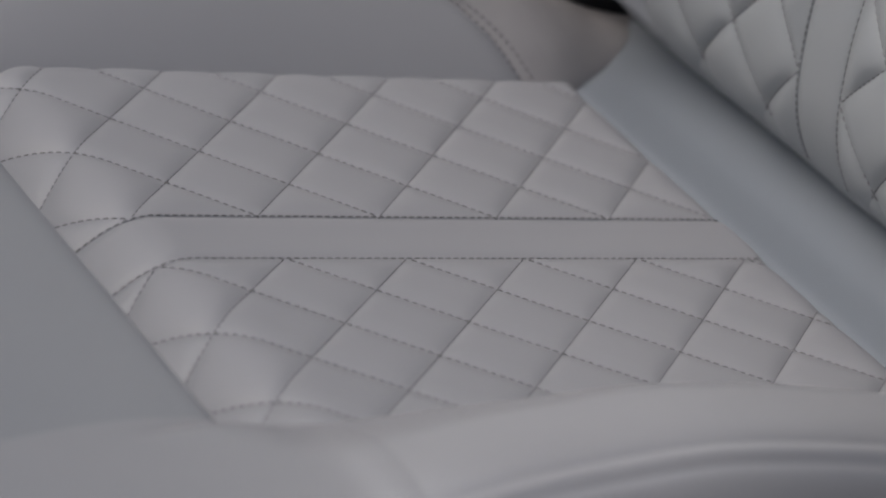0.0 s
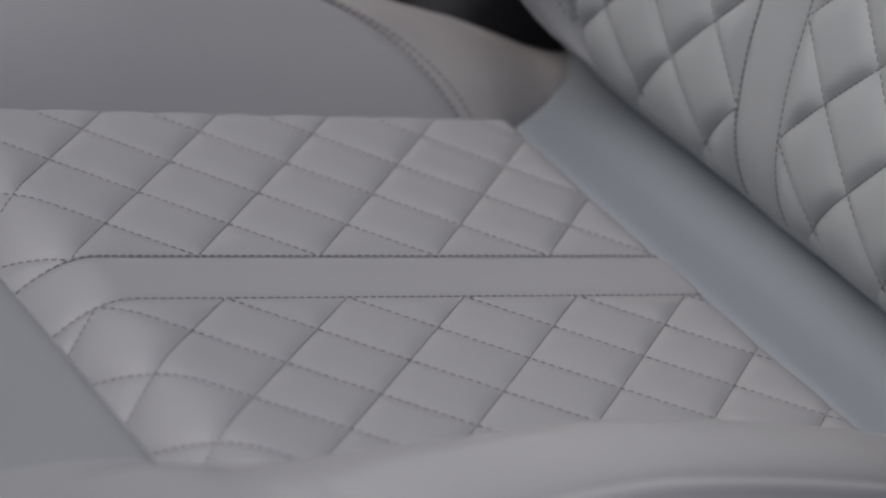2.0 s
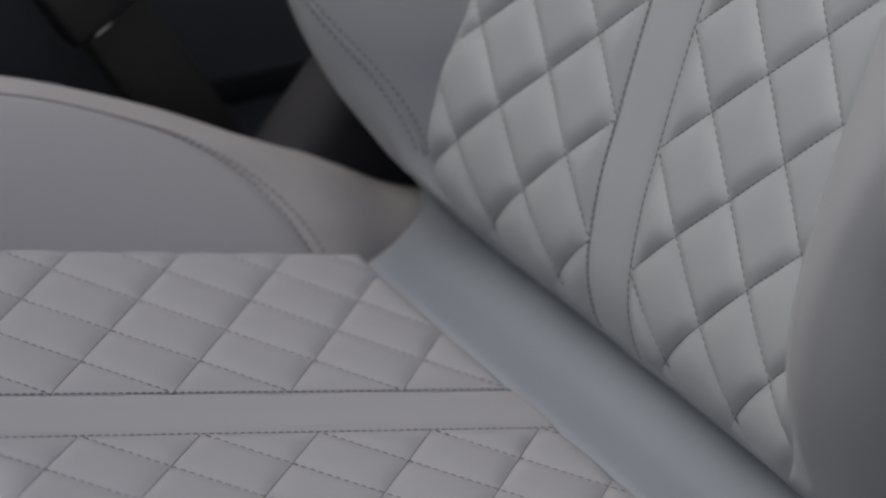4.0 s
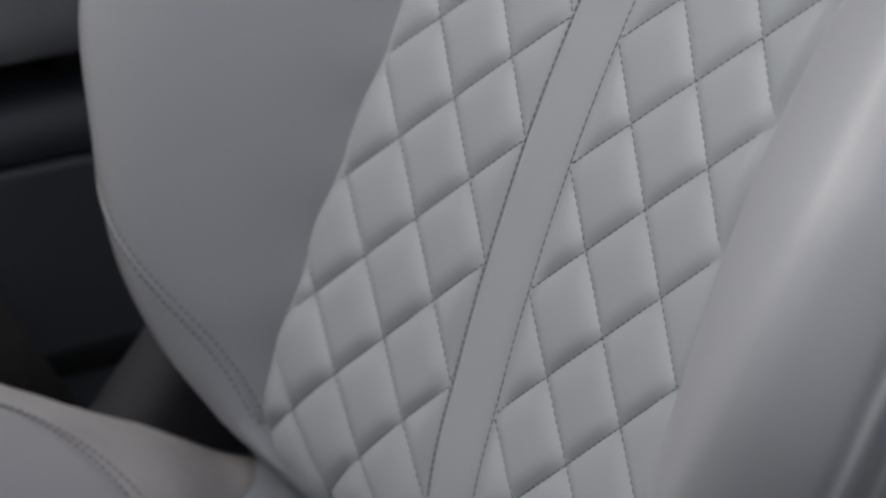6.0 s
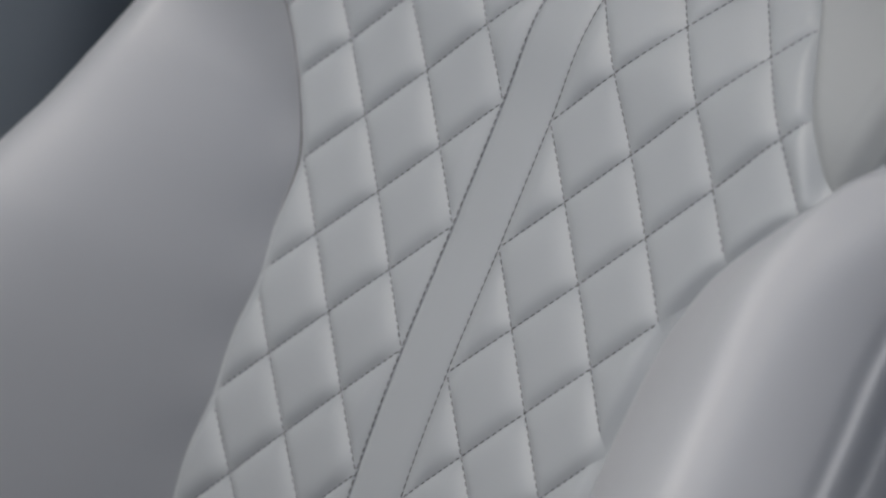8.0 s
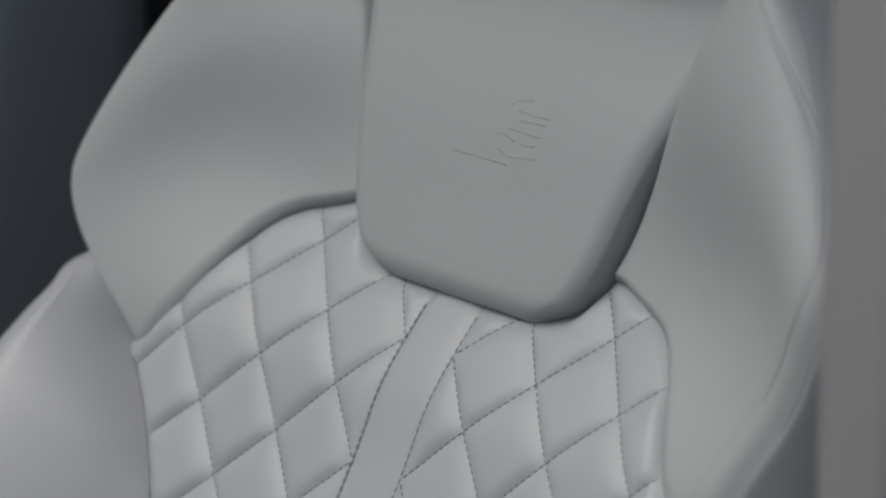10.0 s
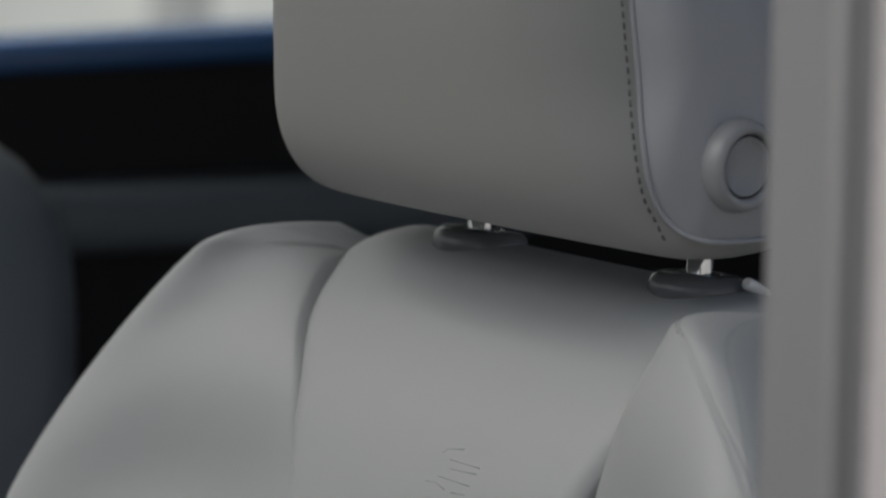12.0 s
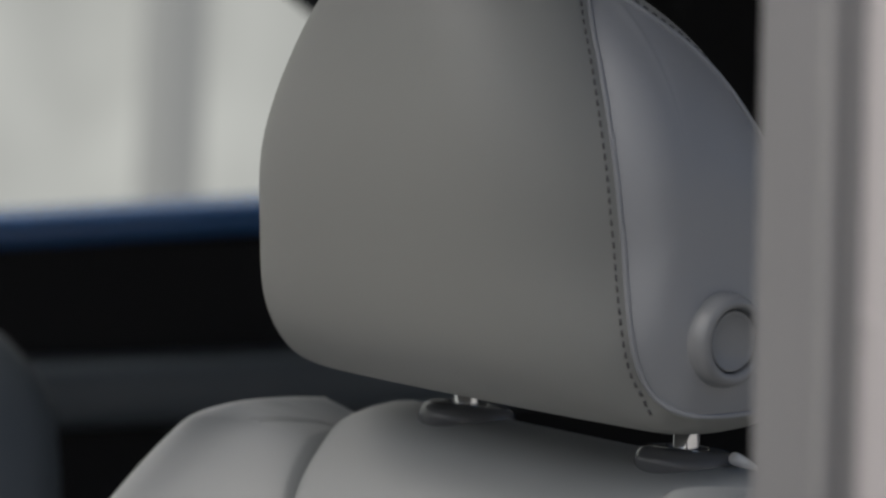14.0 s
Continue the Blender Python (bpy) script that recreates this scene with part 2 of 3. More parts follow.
# ---- bolsters ----
APEX_V = [(0.020, 0.155), (0.034, 0.172), (0.045, 0.190), (0.066, 0.203), (0.10, 0.213), (0.15, 0.226), (0.22, 0.249), (0.30, 0.250), (0.35, 0.237), (0.40, 0.226), (0.434, 0.228), (0.475, 0.236)]
APEX_H = [(0.020, -0.07), (0.034, -0.009), (0.045, 0.009), (0.066, 0.038), (0.10, 0.070), (0.15, 0.096), (0.22, 0.117), (0.29, 0.1135), (0.35, 0.091), (0.40, 0.0735), (0.434, 0.056), (0.46, 0.034), (0.478, 0.0)]


def crease(s, at, deep, wide=0.007):
    return deep * math.exp(-(((s - at) / wide) ** 2))


def back_bolster_spot(side, s, u):
    rim, xs, xa, ha = seam_at(u), smooth(u, BACK_SEAM), smooth(u, APEX_V), smooth(u, APEX_H)
    hs = back_base(xs, u)
    ha = max(ha, hs - 0.03) - 0.005
    xa = max(xa, xs + 0.02)
    sec = [(xs - 0.006, hs - 0.016), (xs, hs - 0.004), (xs + 0.30 * (xa - xs), hs + 0.34 * (ha - hs) + 0.004), (xs + 0.70 * (xa - xs), hs + 0.80 * (ha - hs) + 0.003),
           (xa, ha), (xa + 0.026, ha - 0.014), (xa + 0.047, ha - 0.042), (xa + 0.054, ha - 0.085), (xa + 0.040, min(ha - 0.12, -0.08))]
    p = through_points([(a, b, 0) for a, b in sec], s)
    p.x += (rim - xs) * step(0.20, 0.125, s)
    if side < 0:
        fade = step(0.472, 0.43, u)
        p.y -= fade * (crease(s, 0.712, 0.0016, 0.010) + crease(s, 0.762, 0.0022, 0.011)) + crease(s, 0.55, 0.0003, 0.02)
        p.y += 0.0013 * fade * math.exp(-(((s - 0.736) / 0.011) ** 2))
    return on_back(side * p.x, u, p.y)


def back_bolster(side):
    def spot(s, t):
        u = 0.022 + 0.455 * t
        return back_bolster_spot(side, s, u) - (NB * 0.012 * step(0.455, 0.477, u) ** 2 if side < 0 else Vector())
    return surface(spot, 170, 100)


ROLL = [(-0.006, -0.024), (-0.002, -0.0165), (0.004, -0.0140), (0.03, -0.0095), (0.045, -0.0025), (0.06, 0.007), (0.08, 0.017), (0.10, 0.022), (0.16, 0.025)]


def bolster_spot(side, s, u):
    crest = [(-0.47, -0.10), (-0.42, -0.055), (-0.38, -0.020), (-0.346, 0.007), (-0.30, 0.028), (-0.25, 0.040), (-0.19, 0.047), (-0.10, 0.038), (-0.03, 0.0235), (0.02, 0.0115), (0.05, 0.002), (0.10, -0.020)]
    across = [(-0.40, 0.228), (-0.19, 0.233), (-0.10, 0.226), (-0.03, 0.218), (0.02, 0.227), (0.05, 0.243), (0.10, 0.285)]
    xs, hs = 0.160 + 0.375 * (u + math.sqrt(u * u + 0.0005)), -0.008 - 0.05 * step(-0.36, -0.45, u)
    hs += (max(-0.0120, min(smooth(u, ROLL), 0.0)) - hs + 0.001) * step(-0.02, 0.01, u)
    xa, ha = max(smooth(u, across), xs + 0.02), smooth(u, crest) - 0.003
    sec = [(xs - 0.006, hs - 0.016), (xs, hs - 0.002), (xs + 0.35 * (xa - xs), hs + 0.42 * (ha - hs) + 0.003), (xs + 0.75 * (xa - xs), hs + 0.86 * (ha - hs) + 0.002),
           (xa, ha), (xa + 0.024, ha - 0.002), (xa + 0.044, ha - 0.016), (xa + 0.054, ha - 0.05), (xa + 0.05, ha - 0.12)]
    p = through_points([(a, b, 0) for a, b in sec], s)
    if side < 0:
        p.y -= crease(s, 0.652, 0.0006, 0.011) + crease(s, 0.700, 0.0008, 0.011)
        p.y += 0.0008 * math.exp(-(((s - 0.676) / 0.014) ** 2))
    return on_cushion(side * p.x, u, p.y)


def bolster_seam(s):
    """Where the leather of the cushion's bolster meets the cloth behind it."""
    return smooth(s, [(0.0, -0.022), (0.125, -0.028), (0.3, -0.055), (0.40, -0.10), (0.45, -0.16), (0.48, -0.24), (0.52, -0.35), (1.0, -0.44)])


def cushion_bolster(side):
    def spot(s, t):
        end = bolster_seam(s) if side > 0 else 0.10
        u = -0.47 + (end + 0.47) * t
        return bolster_spot(side, s, u) - NC * (0.003 * max(0, (t - 0.985) / 0.015))
    return surface(spot, 150, 56)


def bolster_rear(side):
    def spot(s, t):
        start = bolster_seam(s)
        u = start + (0.10 - start) * t
        return bolster_spot(side, s, u) - NC * (0.003 * max(0, (0.02 - t) / 0.02))
    return surface(spot, 40, 26)


for side in (1, -1):
    part("back_bolster", back_bolster(side), LEATHER, seat)
    part("cushion_bolster", cushion_bolster(side), BOLSTER if side < 0 else CUSHION, seat)
part("bolster_rear_cover", bolster_rear(1), FABRIC, seat, "grey-brown cloth at the back of the bolster")


# ---- shoulder panels and the plain panel between them ----
MID_HALF = [(0.505, 0.042), (0.510, 0.057), (0.514, 0.065), (0.520, 0.074), (0.537, 0.0838), (0.57, 0.094), (0.62, 0.110), (0.65, 0.121), (0.675, 0.129), (0.70, 0.132)]
MID_H = [(0.500, 0.0055), (0.55, 0.0130), (0.59, 0.0175), (0.62, 0.0155), (0.65, 0.007), (0.67, -0.003), (0.685, -0.012), (0.697, -0.027), (0.7055, -0.052), (0.7065, -0.09)]


def mid_half(side, u):
    """Half the plain panel's width; the far half swells a little higher up."""
    return smooth(u, MID_HALF) + (0.008 * step(0.60, 0.645, u) * step(0.70, 0.675, u) if side > 0 else 0.0)


def edge_rows(f, n):
    """Spreads n rows over 0 to 1 with two close ones at the rim, the first of them a skirt."""
    k = f * n
    return 0.0 if k < 1.5 else 0.005 if k < 2.5 else 0.005 + 0.995 * (k - 2) / (n - 2)


def mid_panel():
    def spot(s, t):
        skirt = (0.014 if t == 0 else 0.0) + (0.014 if s in (0, 1) else 0.0)
        u = 0.5075 + 0.1990 * edge_rows(t, 60)
        x = -1 + 2 * edge_rows(s, 42) if s < 0.5 else 1 - 2 * edge_rows(1 - s, 42)
        half = mid_half(x, u)
        low = max(0.0, 1 - (u - 0.5075) / 0.009)
        h = smooth(u, MID_H) + 0.0015 * (1 - x**4) - 0.005 * abs(x) ** 40 - 0.006 * low**2.2 - skirt
        return on_back(x * half, u, h)
    return surface(spot, 42, 60)


SHOULDER_SEAM = [(0.0, 0.78), (0.1, 0.67), (0.2, 0.625), (0.3, 0.64), (0.4, 0.70), (0.5, 0.765), (0.62, 0.785)]


def shoulder_seam(side, t):
    """How far across the shoulder its double seam lies: along the outer side, then over the top to the inner one."""
    return (smooth(t, SHOULDER_SEAM) if side < 0 else 0.785) - 0.75 * step(0.62, 1.0, t) ** 1.5


def shoulder_spot(side, s, t, skirt=0.0):
    out_v = [(0.434, 0.190), (0.447, 0.208), (0.465, 0.233), (0.48, 0.253), (0.50, 0.2635), (0.56, 0.243), (0.60, 0.222), (0.645, 0.192), (0.67, 0.168), (0.688, 0.142)]

    def inner(t):
        u = 0.537 + 0.150 * t
        return Vector((mid_half(side, u), u))

    def outer(t):
        u = 0.434 + 0.256 * t
        w = 0.010 * step(0.434, 0.462, u)
        return Vector((sum(smooth(u + k * w, out_v) for k in (-2, -1, 0, 1, 2)) / 5, u))

    def bottom(s):
        x = 0.084 + (0.190 - 0.084) * s
        return Vector((x, smooth(x, ARCH[4:-1])))

    q = min(s / 0.8, 1.0)
    a, b, c = inner(t), outer(t), bottom(q)
    top = inner(1).lerp(outer(1), q)
    p = a.lerp(b, q) + (1 - t) * (c - inner(0).lerp(outer(0), q)) + t * (top - inner(1).lerp(outer(1), q))
    rise = 0.037 + 0.014 * step(0.0, 0.3, t)
    up = step(0.10, 0.70, t)
    h = smooth(p.y, MID_H) * (1 - q) + rise * q + (0.034 if side < 0 else 0.004) * up * math.sin(math.pi * q**0.5) + 0.010 * math.sin(math.pi * q) * math.sin(math.pi * min(t * 1.3 + 0.1, 1.0)) ** 2
    low = back_base(p.x, p.y) + 0.0050
    w = t / (0.60 - 0.43 * q**2.5)
    h = low + (h - low) * w / (1 + w**2.3) ** (1 / 2.3)
    h -= 0.005 * (1 - min(q / 0.04, 1.0)) ** 2 + 0.004 * (1 - min(t / 0.022, 1.0)) ** 2
    h -= 0.05 * max(0.0, (t - 0.86) / 0.14) ** 2
    h -= skirt + (side < 0) * (crease(s, shoulder_seam(side, t), 0.0008, 0.015) + crease(s, shoulder_seam(side, t) + 0.055, 0.0009, 0.015))
    if side < 0:
        h -= 0.30 * max(0.0, min(s, 0.85) - smooth(t, SHOULDER_SEAM)) ** 1.35
        h -= 0.9 * step(0.55, 0.32, t) * max(0.0, min(s, 0.85) - smooth(t, SHOULDER_SEAM) - 0.065) ** 1.2
    over = max(0.0, (s - 0.8) / 0.2)
    p.x += (0.012 * math.sin(over * math.pi / 2) - 0.02 * max(0, over - 0.5)) * step(0.0, 0.25, t)
    h -= 0.010 * q**6 + 0.15 * over**1.8
    return on_back(side * p.x, p.y, h)


def shoulder(side):
    def spot(s, t):
        skirt = (0.016 if t == 0 else 0.0) + (0.014 if s == 0 else 0.0)
        return shoulder_spot(side, edge_rows(s, 170), edge_rows(t, 220), skirt)
    return surface(spot, 170, 220)


part("middle_panel", mid_panel(), UPPER, seat, "plain panel with a faint stitched mark")
for side in (1, -1):
    part("shoulder_panel", shoulder(side), UPPER, seat)


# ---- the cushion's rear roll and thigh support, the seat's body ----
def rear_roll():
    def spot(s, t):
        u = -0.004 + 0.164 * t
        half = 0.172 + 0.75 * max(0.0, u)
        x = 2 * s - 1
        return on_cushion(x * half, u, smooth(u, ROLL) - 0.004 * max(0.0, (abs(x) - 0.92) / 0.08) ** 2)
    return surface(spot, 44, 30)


THIGH_SECTION = [(-0.338, -0.10), (-0.345, -0.03), (-0.354, -0.006), (-0.372, 0.001), (-0.43, -0.004), (-0.48, -0.02), (-0.515, -0.06), (-0.52, -0.12)]


def front_corner(side):
    """The bolster's front end, running smoothly into the thigh support."""
    edge_u = sorted(THIGH_SECTION)
    flat_u = [p for p in edge_u if p[0] < -0.38] + [(-0.372, 0.0), (-0.345, -0.012), (-0.32, -0.045), (-0.30, -0.09)]

    def spot(s, t):
        x, u = 0.170 + 0.104 * s, -0.515 + 0.215 * t
        line = sorted((p.y * side, p.dot(NC)) for p in [bolster_spot(side, 0.10 + 0.66 * k / 40, u) - BITE for k in range(41)])
        f = step(0.0, 0.14, s)
        a, b = smooth(u, edge_u) * (1 - f) + smooth(u, flat_u) * f, smooth(x, line)
        k = 0.040 * f + 1e-4
        w = max(k - abs(a - b), 0.0) / k
        return on_cushion(side * x, u, max(a, b) + w * w * k / 4 + 0.0012 - 0.003 * step(0.86, 1.0, t))
    return surface(spot, 36, 80)


def thigh_support():
    def spot(s, t):
        v = -0.174 + 0.444 * s
        p = through_points([(a, b, 0) for a, b in THIGH_SECTION], t)
        return on_cushion(v, p.x, p.y)
    return surface(spot, 30, 40)


part("rear_roll", rear_roll(), ROLL_SHADE, seat, "smooth band behind the cushion, its blue-grey shade put into the colour")
part("thigh_support", thigh_support(), LEATHER, seat)
part("front_corner", front_corner(-1), BOLSTER, seat, "leather rounding from the bolster into the thigh support")
part("cushion_core", box((0.46, 0.50, 0.14), on_cushion(0, -0.2, -0.125), 0.03, Matrix.Rotation(radians(15), 4, "Y")), DARK, seat)
part("back_shell", box((0.10, 0.47, 0.63), on_back(0, 0.355, -0.085), 0.045, Matrix.Rotation(radians(22.3), 4, "Y")), PLASTIC, seat)
part("seat_frame", box((0.50, 0.44, 0.12), (-0.2, 0, 0.37), 0.02), DARK, seat)


# ---- headrest ----
PROFILE = [(0.234, 1.2058), (0.300, 1.206), (0.324, 1.235), (0.307, 1.316), (0.274, 1.371), (0.226, 1.398), (0.190, 1.394), (0.178, 1.345), (0.180, 1.285), (0.196, 1.227)]
HALF = [(1.195, 0.122), (1.235, 0.1235), (1.27, 0.1180), (1.315, 0.1125), (1.355, 0.098), (1.385, 0.080), (1.40, 0.066)]
MID = Vector((0.245, 0, 1.30))


def head_point(f, s):
    p = through_points([(a, 0, b) for a, b in PROFILE], f, True)
    half = smooth(p.z, HALF) * (1 - (0.09 * step(1.29, 1.39, p.z) if s > 0 else 0.0))
    front = step(0.26, 0.19, p.x)
    x = p.x - 0.004 * front * (1 - s * s) + (0.018 + (0.010 * step(1.215, 1.285, p.z) if s < 0 else 0.0)) * front * s**4
    if s < 0:
        half *= 1 - 0.105 * front
        x += 0.012 * front * abs(s) ** 3
    q = Vector((x, s * half, p.z))
    shrink = 1 - 0.10 * max(0.0, (abs(s) - 0.86) / 0.14) ** 2.2
    c = Vector((MID.x, q.y, MID.z))
    return c + (q - c) * shrink


def head_cover():
    def spot(s, t):
        e = 2 * t - 1
        e = math.copysign(abs(e) ** 0.8, e)
        return head_point(s, e)
    return surface(spot, 72, 40, loop_s=True)


def head_side(side):
    ring = [head_point(k / 96, side * 1.0) for k in range(96)]

    def spot(s, t):
        q = ring[int(round(s * 96)) % 96]
        k = 1 - t
        c = Vector((MID.x, side * 0.113, MID.z))
        r = c + (q - c) * k
        r.y = side * (smooth(r.z, HALF) + 0.0065 * (1 - k**4)) + k**3 * (q.y - side * smooth(q.z, HALF))
        return r
    return surface(spot, 96, 18, loop_s=True)


headrest = part("headrest", head_cover(), TAUPE, seat, "padded grey leather headrest on chrome posts")
for side in (1, -1):
    part("side_panel", head_side(side), LEATHER, headrest)
    loop = [p + Vector((0, side * (0.0005 - 0.0011 * step(0.24, 0.20, p.x)), 0)) for p in [head_point(k / 72, side * 1.0) for k in range(73)]]
    part("piping", tube(loop, 0.0013, 6, caps=False), LEATHER, headrest)


def lathe(profile, at, axis, n=40):
    turn = Vector((0, 0, 1)).rotation_difference(Vector(axis)).to_matrix().to_4x4()
    m = Matrix.Translation(at) @ turn

    def spot(s, t):
        p = through_points([(a, b, 0) for a, b in profile], t)
        a = 2 * math.pi * s
        return m @ Vector((p.x * math.cos(a), p.x * math.sin(a), p.y))
    return surface(spot, n, 5 * (len(profile) - 1), loop_s=True)


BUTTON = (0.262, -0.1255, 1.2455)
part("button_bezel", lathe([(0.0202, -0.006), (0.0200, 0.003), (0.0187, 0.0075), (0.0165, 0.0092), (0.0146, 0.0086), (0.0136, 0.0066), (0.0134, 0.0)], BUTTON, (0, -1, 0)), PLASTIC, headrest)
part("button", lathe([(0.0, 0.0040), (0.006, 0.0045), (0.0100, 0.0058), (0.0118, 0.0068), (0.0127, 0.0062), (0.0130, 0.0)], BUTTON, (0, -1, 0)), PLASTIC, headrest)

for side in (1, -1):
    foot = Vector((0.295, side * 0.074, 1.1825))
    part("headrest_post", tube([foot + Vector((-0.03, 0, -0.08)), foot + Vector((0.0, 0, 0.0)), foot + Vector((0.0, 0, 0.06))], 0.0062, 20), CHROME, seat, "chrome headrest post")
    part("post_collar", lathe([(0.0085, 0.0040), (0.0092, 0.0078), (0.0108, 0.0090), (0.015, 0.0088), (0.0190, 0.0078), (0.0218, 0.0050), (0.0226, 0.0010), (0.0215, -0.006)], foot, (0.05, 0, 1)), COLLAR, seat, "dark grey plastic post collar")

# White wedge stands in for a glint of light beside the post.
part("post_glint", lathe([(0.0, 0.0), (0.0026, 0.001), (0.0028, 0.006), (0.0018, 0.014), (0.0005, 0.024)], (0.297, -0.1, 1.1905), (0.93, 0.0, -0.36)), WHITE, seat, "small white wedge standing in for a glint beside the post")


# ---- surroundings ----
def slab(name, lo, hi, material, label, category="", kind="structure", bevel=0.003):
    size = [b - a for a, b in zip(lo, hi)]
    mid = [(a + b) / 2 for a, b in zip(lo, hi)]
    ob = part(name, box(size, mid, bevel), material)
    return tagged(ob, label, category or name.replace("_", " "), kind=kind)


slab("floor", (-1.6, -0.45, 0.27), (1.9, 1.0, 0.31), CARPET, "dark carpeted car floor", "floor")
# Roof is out of view; front and near edges are set by the light wanted.
slab("ceiling", (-0.05, -0.28, 1.62), (1.9, 1.06, 1.66), HEADLINER, "pale fabric headliner of the car, unseen, its edges cut back for light", "ceiling")
slab("wall_back", (1.9, -0.45, 0.3), (1.95, 1.06, 1.66), DARK, "dark rear end of the cabin", "wall")
# Out of view: block added to keep low front light off the seat.
slab("shade_block_front", (-0.84, -0.36, 0.31), (-0.72, 1.0, 1.25), DARK, "unseen dark block in the dashboard's place, added to shade the seat", "dashboard")
# Unseen slab added against low light on the near bolster.
slab("shade_block_door", (-1.06, -1.45, 0.3), (-1.0, -0.36, 1.05), DARK, "unseen dark slab in an open door's place, added to block light", "door")
# Made-up reflector behind the camera; brightens the headrest's side and near bolsters.
slab("bounce_wall", (-4.0, -2.5, 0.0), (4.0, -2.4, 2.1), PLASTER, "unseen pale wall added to bounce light onto the near side", "wall")
slab("ground", (-40, -40, -0.06), (40, 40, 0.0), PAVING, "grey paved ground under the car", "ground", bevel=0)

pillar = thing("door_pillar", "grey upright door pillar with rubber seal", "pillar", kind="structure")
part("pillar_cover", box((0.08, 0.06, 1.35), (0.058, -0.41, 1.0), 0.016), PILLAR, pillar)
# Unseen block added behind the pillar to keep side light off the bolster.
part("pillar_shade_block", box((0.30, 0.07, 0.68), (0.21, -0.44, 0.65), 0.02), PILLAR, pillar)
part("rubber_seal", tube([(-0.040, -0.480, 0.35), (-0.041, -0.480, 1.6)], 0.0045, 14), SEAL, pillar)
part("seal_flange", box((0.05, 0.012, 1.35), (0.034, -0.47, 1.0), 0.004), SEAL, pillar)
part("painted_post", box((0.12, 0.04, 1.35), (0.018, -0.505, 1.0), 0.014), PAINT, pillar)

lean = Matrix.Translation((0, -0.45, 1.27)) @ Matrix.Rotation(radians(-3.0), 4, "X") @ Matrix.Translation((0, 0.45, -1.27))
pillar.matrix_world = lean

# far door with its window
door = thing("door_far", "dark far door with armrest ledge and body-blue window sill", "door", kind="structure")
part("door_panel", box((2.7, 0.06, 0.87), (0.55, 1.03, 0.74), 0.012), DARK, door)
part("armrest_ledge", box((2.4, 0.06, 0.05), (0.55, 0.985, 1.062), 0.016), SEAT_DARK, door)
part("window_sill", box((2.7, 0.074, 0.024), (0.62, 1.03, 1.176), 0.010, Matrix.Rotation(radians(-2.4), 4, "Y")), BLUE, door)
part("window_frame", box((0.55, 0.05, 0.30), (1.138, 1.03, 1.394), 0.02, Matrix.Rotation(radians(31), 4, "Y")), DARK, door)
part("rear_pillar", box((0.50, 0.06, 0.50), (1.53, 1.03, 1.40), 0.02), DARK, door)

# Wall outside glows for daylight; its unseen reach also lights the cabin.
BRIGHT, bt, bpn = node_material("glowing_daylight")
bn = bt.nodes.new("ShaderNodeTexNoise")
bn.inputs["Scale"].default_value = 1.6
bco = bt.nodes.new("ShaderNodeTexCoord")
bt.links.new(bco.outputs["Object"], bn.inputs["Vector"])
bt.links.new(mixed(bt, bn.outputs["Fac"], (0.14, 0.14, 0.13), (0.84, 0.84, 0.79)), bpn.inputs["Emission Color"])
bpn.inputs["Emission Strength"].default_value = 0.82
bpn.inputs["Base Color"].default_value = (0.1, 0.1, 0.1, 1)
slab("backdrop", (-6.0, 5.0, 0.0), (10.0, 5.05, 6.0), BRIGHT, "pale wall seen through the far window, its daylight given as glow", "backdrop")

# Column outside glows too, with its daylight put into the emission.
GREY_GLOW, gt, gp = node_material("grey_daylight_glow")
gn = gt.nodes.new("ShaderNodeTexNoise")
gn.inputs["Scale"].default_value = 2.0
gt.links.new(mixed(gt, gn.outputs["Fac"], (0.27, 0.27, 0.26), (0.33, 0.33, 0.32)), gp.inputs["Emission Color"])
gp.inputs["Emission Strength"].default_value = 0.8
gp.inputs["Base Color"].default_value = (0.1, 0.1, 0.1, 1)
slab("backdrop_column", (3.53, 4.85, 0.0), (3.625, 4.95, 3.2), GREY_GLOW, "grey column against the wall outside, its daylight given as glow", "column")

# the console between the seats with its armrest, and the seat beyond
console = thing("centre_console", "dark plastic centre console between the seats", "console", (0.0, 0.48, 0.31))
part("console_body", box((1.3, 0.22, 0.342), (0.0, 0.0, 0.171), 0.003), CONSOLE, console)
part("console_rim", box((1.28, 0.212, 0.030), (0.0, 0.0, 0.355), 0.012), CONSOLE, console)
# Proud dark strip stands in for the shade of a recessed slot.
part("slot_shade", box((0.30, 0.006, 0.017), (0.15, -0.1095, 0.226), 0.002), DARK, console)
armrest = thing("console_armrest", "padded grey leather armrest over the centre console", "armrest", (0.0, 0.48, 0.66))
part("armrest_pad", box((0.50, 0.19, 0.108), (-0.08, 0, 0.091), 0.030, None, None, 6), LEATHER, armrest)
part("armrest_hinge", box((0.10, 0.12, 0.05), (0.10, 0, 0.015), 0.008), DARK, armrest)


